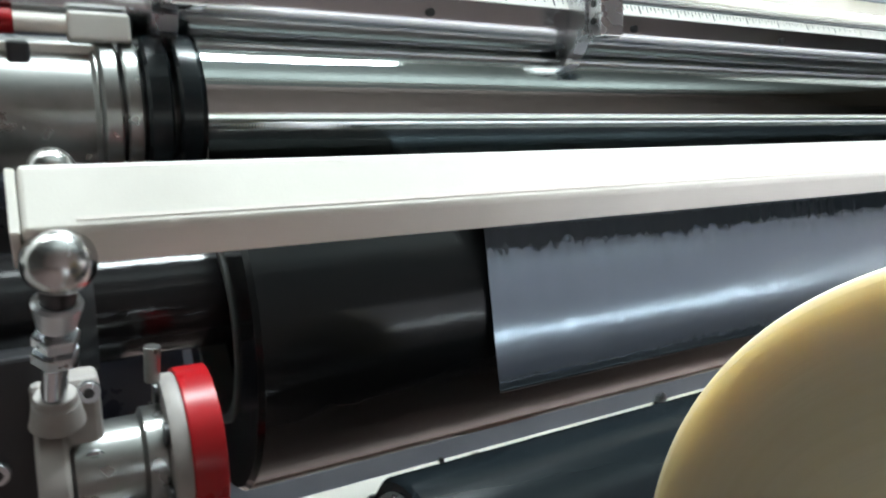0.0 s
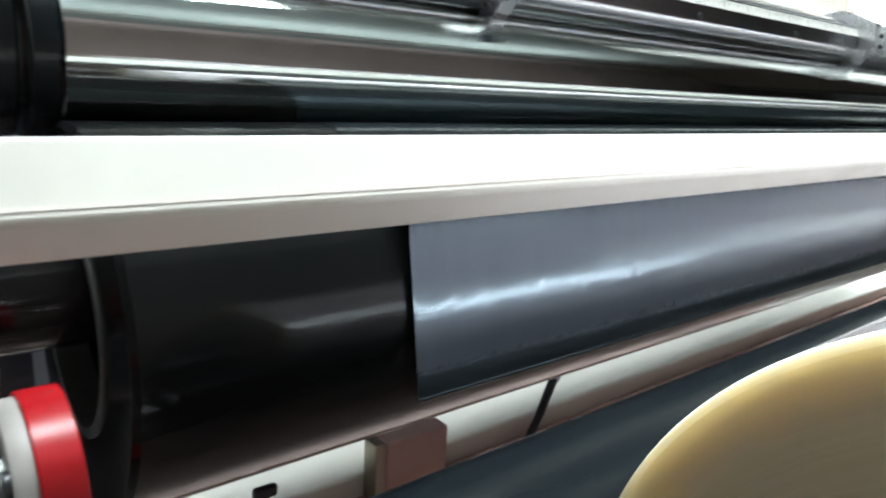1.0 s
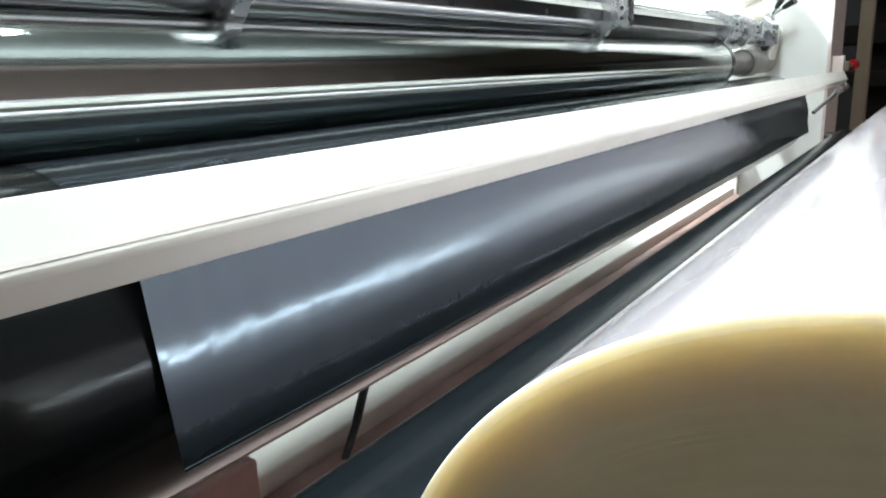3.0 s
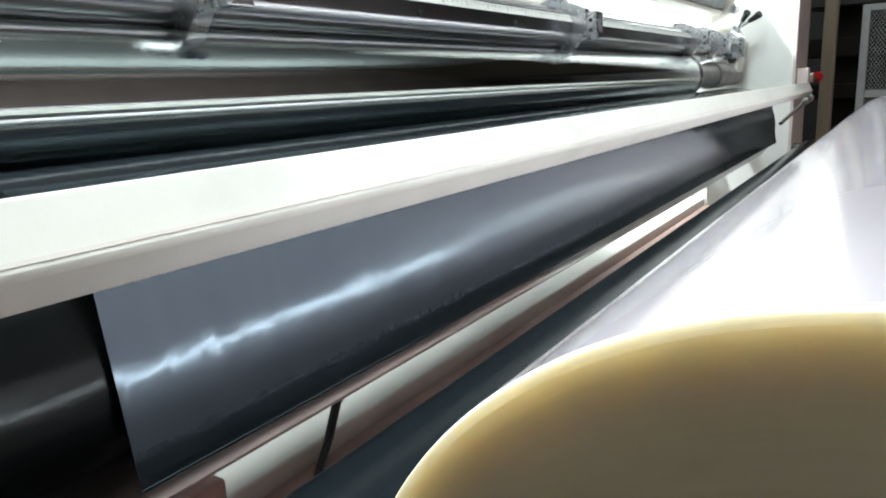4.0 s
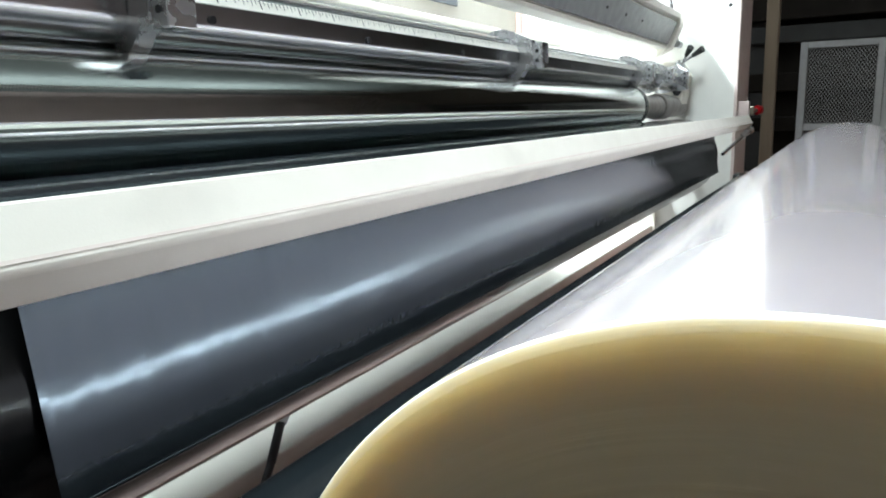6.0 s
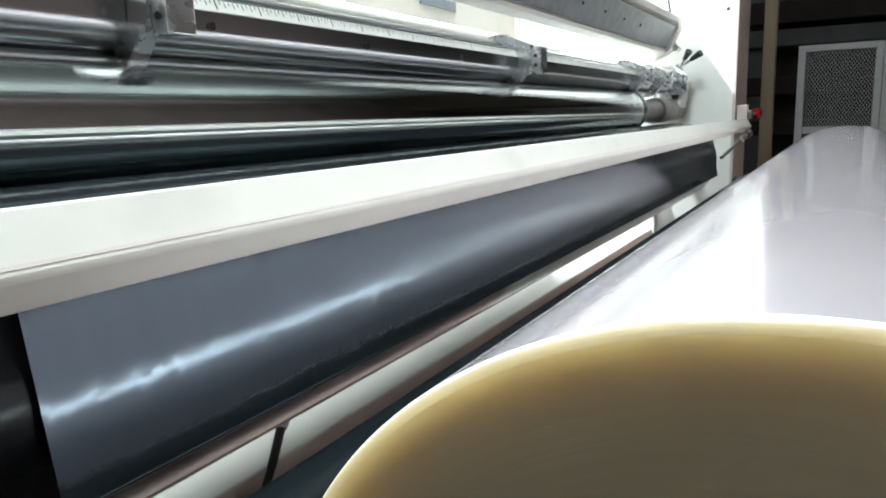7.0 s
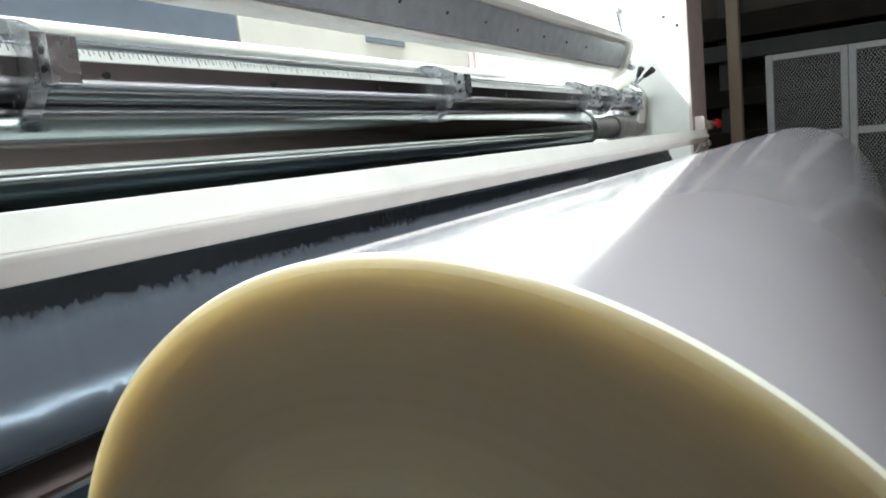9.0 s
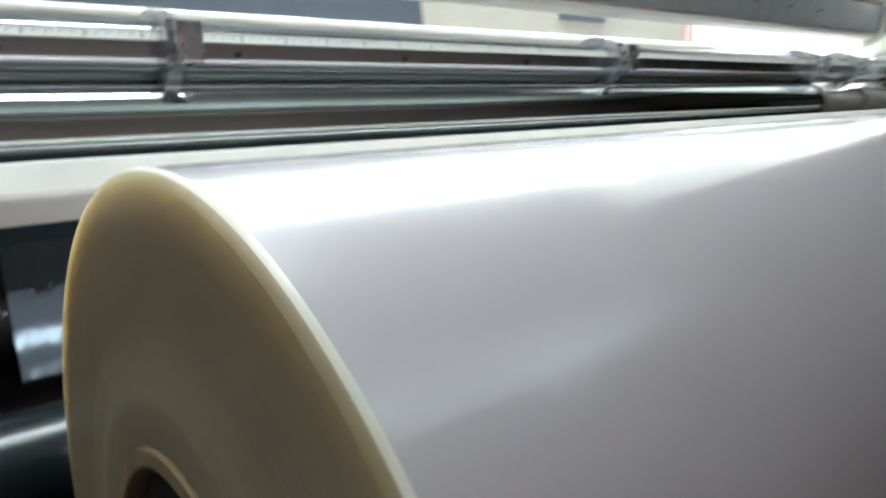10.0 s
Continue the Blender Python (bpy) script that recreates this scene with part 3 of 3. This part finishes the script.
part("rod", extrude_x(outline, -.3, 2.33), SHAFT_STEEL, shaft)
# ruler: flat strip on the upper front, with ticks
ca, sa = math.cos(radians(156)), math.sin(radians(156))
mid = Vector((0, (SH_R + .0004) * ca, (SH_R + .0004) * sa))
along = Vector((0, -sa, ca))
ruler = bmesh.new()
strip = [mid + along * .0053, mid - along * .0053]
lo = [ruler.verts.new((x, p.y + o * ca, p.z + o * sa)) for x in (.1, 2.28) for p in strip for o in (-.001, .0006)]
bmesh.ops.convex_hull(ruler, input=ruler.verts)
ruler_ob = part("ruler", ruler, NYLON, shaft, "white ruler strip with fine black ticks", 0)
ticks = bmesh.new()
for k in range(430):
    x = .104 + k * .005
    half = .0042 if k % 10 == 0 else (.003 if k % 2 == 0 else .0018)
    c = mid + Vector((0, ca, sa)) * .0009 - along * (.005 - half)
    w = .0005 if k % 10 else .0008
    vs = [ticks.verts.new((x + sx * w, c.y + along.y * half * s, c.z + along.z * half * s)) for sx, s in ((-1, -1), (1, -1), (1, 1), (-1, 1))]
    ticks.faces.new(vs)
part("scale", ticks, INK, ruler_ob, smooth=0)
ha = radians(187)
for k in range(10):
    x = .283 + k * .2135
    part("screw_hole", turned(lathe([(-.001, 0), (-.001, .0035), (.0008, .0035), (.0008, 0)], 12), Matrix.Translation((x, SH_R * math.cos(ha), SH_R * math.sin(ha))) @ Matrix.Rotation(radians(90), 4, "Z")), PLASTIC, shaft, "small dark threaded hole")


def knife_collar():
    """Clamp ring with a tapered cheek and a square front block."""
    t = thing("knife_collar", (0, 0, 0), "machined aluminium clamp collar on the slitter shaft", "collar", "collars on the shaft")
    n = 40
    bm = bmesh.new()
    ring = []
    for k in range(n):
        a = 2 * math.pi * k / n
        y, z = .0435 * math.cos(a), .0435 * math.sin(a)
        if math.cos(a) < -.55 and z > -.018:
            y, z = -.052, max(min(z * 1.15, .024), -.018)
        ring.append((y, z, a))
    for x in (-.008, .008):
        for y, z, a in ring:
            bm.verts.new((x, y, z))
        for y, z, a in ring:
            bm.verts.new((x, (SH_R + .0003) * math.cos(a), (SH_R + .0003) * math.sin(a)))
    bm.verts.ensure_lookup_table()
    v = bm.verts
    for k in range(n):
        j = (k + 1) % n
        bm.faces.new((v[k], v[j], v[n + j], v[n + k]))
        bm.faces.new((v[2 * n + k], v[3 * n + k], v[3 * n + j], v[2 * n + j]))
        bm.faces.new((v[k], v[2 * n + k], v[2 * n + j], v[j]))
        bm.faces.new((v[n + k], v[n + j], v[3 * n + j], v[3 * n + k]))
    part("cheek", bm, COLLAR, t, smooth=35)
    b = part("block", box(-.005, .020, -.068, -.0505, -.0185, .0205, .0012), COLLAR, t, "square pale front block")
    part("rear_lug", box(-.006, .006, .02, .05, -.012, .03, .003), COLLAR, t)
    for z in (-.006, .008):
        part("bolt_hole", turned(lathe([(-.0006, 0), (-.0006, .003), (.0004, .003), (.0004, 0)], 14), Matrix.Translation((-.0052, -.059, z))), PLASTIC, b)
    return t


first = knife_collar()
first.matrix_basis = pose(.427, SH_Y, SH_Z)
for x in (.088, 1.115, 1.815, 2.03):
    copy_thing(first, pose(x, SH_Y, SH_Z))

# ---- right side plate and column ----
PX = 2.40
plate = thing("side_plate", (0, 0, 0), "thick white painted machine side plate with bolt holes", "machine frame")
part("panel", box(PX, PX + .03, .042, 1.3, 0, 2.4, .003), WHITE, plate)
part("column", box(PX + .0005, PX + .26, .035, .16, 0, 2.4, .004), PALE_EDGE, plate, "scuffed pinkish front column")
for y, z in ((.105, 1.352), (.066, 1.32), (.18, 1.42), (.09, 1.5), (.30, .93)):
    part("bolt_hole", turned(lathe([(-.002, 0), (-.002, .006), (.001, .006), (.001, 0)], 16), Matrix.Translation((PX, y, z))), PLASTIC, plate, "dark bolt hole")
part("stop_tab", box(PX + .03, PX + .06, .005, .0345, .99, 1.04, .002), PALE_EDGE, plate, "small welded stop tab")

knob = thing("red_knob", (2.61, .002, 1.012), "round red plastic push knob on the column", "knob")
part("cap", turned(lathe([(0, 0), (0, .012), (.004, .0155), (.02, .015), (.025, .011), (.025, 0)], 32), Matrix.Rotation(radians(-20), 4, "Z")), RED, knob)
part("stem", rod_between((-.03, .012, -.004), (.0, 0, 0), .006, 16), BRONZE, knob, "brass stem")
part("seat", box(-.035, -.018, .004, .023, -.016, .012, .002), BRONZE, knob)


def clamp_lever(root, tip, label):
    t = thing("clamp_lever", root, label, "lever", "clamp levers")
    d = Vector(tip) - Vector(root)
    part("hub", rod_between((-.014, 0, 0), (.014, 0, 0), .011, 20), ZINC, t)
    part("arm", rod_between((0, 0, 0), d * .62, .0045, 16), STEEL, t, "bare steel arm")
    part("grip", rod_between(d * .55, d, .0065, 18, .010), PLASTIC, t, "black tapered plastic grip")
    return t


clamp_lever((2.33, .19, 1.155), (2.30, .122, 1.192), "clamp lever with black plastic grip")
clamp_lever((2.31, .185, 1.15), (2.27, .15, 1.197), "small all-black clamp lever")
handle = thing("lift_handle", (PX - .03, .245, 1.40), "long slanted steel lift handle on the plate", "handle")
part("rod", rod_between((0, 0, 0), (-.02, -.04, -.185), .007, 20), STEEL, handle)
part("pivot", rod_between((-.012, 0, 0), (.03, 0, 0), .014, 24), ZINC, handle)
part("clip", rod_between((-.03, -.04, -.185), (.01, -.04, -.185), .011, 18), ZINC, handle)
end_cast = thing("shaft_bracket", (2.3, SH_Y, SH_Z), "cream cast bracket carrying the slitter shaft", "bracket")
part("body", extrude_x([(-.04, -.035), (.045, -.045), (.06, .02), (.02, .055), (-.03, .045), (-.05, .01)], 0.02, .098, .006), CREAM, end_cast)
part("clamp_plate", extrude_x([(-.055, -.03), (.04, -.04), (.05, .03), (-.02, .045), (-.055, .025)], -.005, .017, .003), ALU, end_cast, "bare aluminium clamp plate")
for z in (-.012, .004, .016):
    part("bolt_hole", turned(lathe([(-.0006, 0), (-.0006, .003), (.0004, .003), (.0004, 0)], 12), Matrix.Translation((-.0055, -.046, z))), PLASTIC, end_cast)

# ---- upper guard ----
up = thing("upper_guard", (0, 0, 0), "cream guard channel with grey sloping face and screws", "guard")
part("face", extrude_x([(.196, 1.272), (.222, 1.2115), (.23, 1.2135), (.206, 1.276)], -.5, 2.30, .0008, 1), GUARD_GREY, up, "grey sloping steel face")
part("channel", extrude_x([(.2055, 1.279), (.2325, 1.2125), (.224, 1.2075), (.228, 1.2), (.262, 1.198), (.262, 1.206), (.246, 1.215), (.246, 1.30), (.19, 1.30), (.19, 1.283)], -.5, 2.302, .0008, 1), CREAM, up)
part("end_bracket", extrude_x([(.19, 1.30), (.186, 1.27), (.215, 1.2), (.27, 1.17), (.31, 1.19), (.30, 1.30)], 2.306, 2.35, .005), CREAM, up)
fn = Vector((0, 1.2115 - 1.272, -(.222 - .196))).normalized()
for k in range(13):
    c = Vector((.439 + k * .15 - .3, .2085, 1.243))
    part("screw", rod_between(c + fn * .0, c + fn * .0025, .003, 12), PLASTIC, up, "small dark screw")

# ---- behind the shaft: rail and panels ----
rail = thing("rear_rail", (0, 0, 0), "cream painted flat rail behind the slitter shaft", "rail")
part("bar", box(-.5, 1.70, .33, .36, 1.1705, 1.183, .004, 3), CREAM, rail)
part("post", box(-.46, -.42, .335, .358, .5, 1.17, .003), CREAM, rail)
part("post", box(1.6, 1.64, .335, .358, .5, 1.17, .003), CREAM, rail)
panel = thing("machine_cover", (0, 0, 0), "row of slate and beige cover panels inside the machine", "cover")
part("slate_sheet", box(-.6, 1.04, .55, .565, 1.18, 1.5, .002), SLATE, panel, "dark slate blue sheet")
part("beige_sheet", box(1.043, 1.935, .55, .565, 1.18, 1.5, .002), BEIGE, panel, "beige painted sheet")
part("name_plate", box(1.43, 1.59, .546, .5495, 1.269, 1.291, .001), SLATE, panel, "small dark rectangular plate")
part("rust_edge", box(1.937, 1.962, .54, .57, 1.18, 1.5, .003), SALMON, panel, "rust red edge strip")
part("leg", box(-.58, -.54, .566, .6, 0, 1.5, .002), BEIGE, panel)
part("leg", box(1.88, 1.92, .566, .6, 0, 1.5, .002), BEIGE, panel)
setting("backdrop", box(-.5, 2.399, 1.3, 1.32, 0, 3.1, 0), WHITE, "white painted rear cover of the machine", "panel")
# sheets added to block rear light and the bright backdrop behind the rollers
shield = thing("light_block_sheet", (0, 0, 0), "blue-grey sheet added behind the rollers to block rear light", "shield")
part("sheet", box(-.358, 1.6, .372, .377, .86, 1.168, .001), SHIELD_GREY, shield)
part("lower_sheet", box(-.358, 2.39, .402, .407, .6, .98, .001), SHIELD_GREY, shield)
part("stay", box(2.34, 2.38, .378, .4015, .0, .97, .002), SHIELD_GREY, shield)
part("stay", box(1.56, 1.6, .378, .40, .0, 1.16, .002), SHIELD_GREY, shield)
part("stay", box(-.35, -.31, .378, .40, .0, 1.16, .002), SHIELD_GREY, shield)
left_plate = thing("side_plate", (0, 0, 0), "white painted machine side plate at the drive end", "machine frame")
part("panel", box(-.40, -.36, .05, 1.0, 0, 2.4, .003), WHITE, left_plate)
# small left end fittings above the sleeve
pipe = thing("sensor_arm", (-.05, .19, 1.081), "cream pipe arm holding a white plastic sensor box", "sensor")
part("arm", rod_between((-.2, 0, 0), (.085, 0, 0), .006, 20), CREAM, pipe)
part("sensor_box", box(.083, .118, -.008, .012, -.010, .007, .002), NYLON, pipe, "white plastic sensor box")
part("bar", box(-.2, .10, -.002, .01, -.018, -.012, .001), NYLON, pipe)
part("clamp", box(.05, .062, -.01, .012, -.035, -.012, .002), PLASTIC, pipe, "black clamp")
part("cap", rod_between((.045, 0, 0), (.055, 0, 0), .0075, 16), RED, pipe, "red end cap")

# ---- lower cross beam, block, hose ----
low = thing("lower_beam", (0, 0, 0), "cream painted cross beam below the black roller", "beam")
part("box_section", box(.125, 2.38, .27, .345, .585, .656, .003), CREAM, low)
part("lip", box(.125, 2.38, .243, .2695, .59, .6335, .003), SALMON, low, "salmon pink painted lower lip")
part("end_post", box(.105, .1245, .27, .34, .0, .65, .003), CREAM, low)
part("end_post", box(2.381, 2.398, .262, .30, .0, .76, .003), CREAM, low)
blk = thing("guide_block", (.41, .253, .66), "salmon pink painted block bolted to the beam", "block")
part("body", box(-.034, .04, -.006, .0165, -.045, .032, .003), SALMON, blk)
part("side", box(-.046, -.035, -.006, .0165, -.045, .034, .002), BRONZE, blk, "dark edge plate")
part("dot", rod_between((-.075, .022, .03), (-.075, .026, .03), .003, 12), PLASTIC, blk)
hose = thing("air_hose", (.6, .255, .67), "thin black air hose hanging over the beam", "hose")
part("hose", join(rod_between((.018, .004, .028), (-.006, 0, -.01), .005, 14), rod_between((-.006, 0, -.01), (-.045, -.008, -.05), .0045, 14)), PLASTIC, hose)
part("ferrule", rod_between((.018, .004, .026), (.03, .008, .034), .006, 14), ZINC, hose, "short metal ferrule")
wing = thing("wing_screw", (.259, .262, .672), "black plastic wing screw on the cross beam", "screw")
part("wings", box(-.011, .011, -.005, .003, .0, .011, .003), PLASTIC, wing)
part("stem", rod_between((0, 0, .003), (0, .014, -.018), .005, 14), PLASTIC, wing)


# ---- behind the column: mesh doors, post, boards ----
def mesh_door(y_hinge):
    """Framed leaf with two expanded mesh fields."""
    t = thing("mesh_door", (3.91, y_hinge, 0), "white framed guard door with diamond mesh fields", "door", "mesh doors")
    w = .345
    for y0, y1 in ((-.032, 0), (-w, -w + .03)):
        part("stile", box(0, .03, y0, y1, .05, 1.312, .003), MESH, t)
    for z0, z1 in ((1.283, 1.312), (.903, .935), (.05, .09)):
        part("rail", box(.001, .029, -w + .03, -.032, z0, z1, .002), MESH, t)
    for z0, z1 in ((.935, 1.283), (.09, .903)):
        bm = bmesh.new()
        p, h, ya, yb = .0145, .021, -w + .03, -.032
        for s in (1, -1):
            c = -int((z1 - z0) / h) - 2
            for k in range(c, int((yb - ya) / p) + int((z1 - z0) / h) + 3):
                # a strand runs from the field's foot to its head, clipped at the stiles
                ya0 = ya + k * p
                slope = s * p / h
                lo_t, hi_t = 0.0, 1.0
                d = slope * (z1 - z0)
                for lim, sign in ((ya, 1), (yb, -1)):
                    q = (lim - ya0) / d
                    if sign * d > 0:
                        lo_t = max(lo_t, q)
                    else:
                        hi_t = min(hi_t, q)
                if hi_t - lo_t < .01:
                    continue
                a = Vector((.012 + .002 * s, ya0 + d * lo_t, z0 + (z1 - z0) * lo_t))
                b = Vector((.012 + .002 * s, ya0 + d * hi_t, z0 + (z1 - z0) * hi_t))
                side = Vector((0, (b - a).z, -(b - a).y)).normalized() * .0009
                deep = Vector((.0015, 0, 0))
                va = [bm.verts.new(a + m) for m in (side + deep, side - deep, -side - deep, -side + deep)]
                vb = [bm.verts.new(b + m) for m in (side + deep, side - deep, -side - deep, -side + deep)]
                for i in range(4):
                    bm.faces.new((va[i], va[(i + 1) % 4], vb[(i + 1) % 4], vb[i]))
        part("mesh_field", bm, MESH, t, "diamond expanded mesh", 0)
    return t


door = mesh_door(-.04)
copy_thing(door, pose(3.91, -.387, 0))
gp = thing("door_post", (3.9, .06, 0), "pale timber post beside the mesh doors", "post")
part("post", box(-.35, -.28, -.03, .02, 0, 2.6, .004), TIMBER, gp)
cab = thing("board_partition", (0, 0, 0), "dark brown boarded partition with timber ledges", "partition")
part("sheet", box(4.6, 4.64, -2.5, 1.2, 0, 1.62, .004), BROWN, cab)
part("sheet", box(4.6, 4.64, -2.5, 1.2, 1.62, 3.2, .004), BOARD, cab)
# near-black ledge paints the shaded band between the boards
part("ledge", box(4.5, 4.6, -2.5, 1.2, 1.36, 1.45, .006), GAP_SHADE, cab)
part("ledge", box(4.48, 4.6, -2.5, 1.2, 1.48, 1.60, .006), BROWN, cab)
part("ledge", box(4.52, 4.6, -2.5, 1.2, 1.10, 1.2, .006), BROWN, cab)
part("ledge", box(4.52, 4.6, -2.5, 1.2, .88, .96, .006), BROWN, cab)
# near-black strip paints the dark gap between column and timber post
part("gap_strip", box(4.53, 4.599, .16, .26, 0, 3.2, .006), GAP_SHADE, cab)
crate = thing("orange_box", (3.3, -.62, 0), "orange painted box standing beyond the roll", "box")
part("body", box(0, .3, -.35, .06, 0, .655, .01), ORANGE, crate)
part("lid", box(-.005, .305, -.355, .065, .656, .672, .004), ORANGE, crate)


def motions():
    # roll and rollers turn steadily as the web runs
    speed = 0.7
    for ob, r, sign, x, y, z in ((roll, ROLL_R, -1, ROLL_X0, ROLL_Y, ROLL_Z), (web, WEB_R, 1, 0, WEB_Y, WEB_Z), (nip, NIP_R, 1, 0, NIP_Y, NIP_Z)):
        step = 0.05 if ob is nip else 0.1
        count = int(round(10 / step))
        walk(ob, [(k * step, pose(x, y, z, sign * math.degrees(speed * k * step / r), 0, 0)) for k in range(count + 1)])
    # the web flutters a little on the roller
    walk(film_web, [(k * 0.1, pose(0, WEB_Y, WEB_Z, 0.5 * noise.noise((k * 0.83, 3.1, 0.5)), 0, 0)) for k in range(101)])


motions()
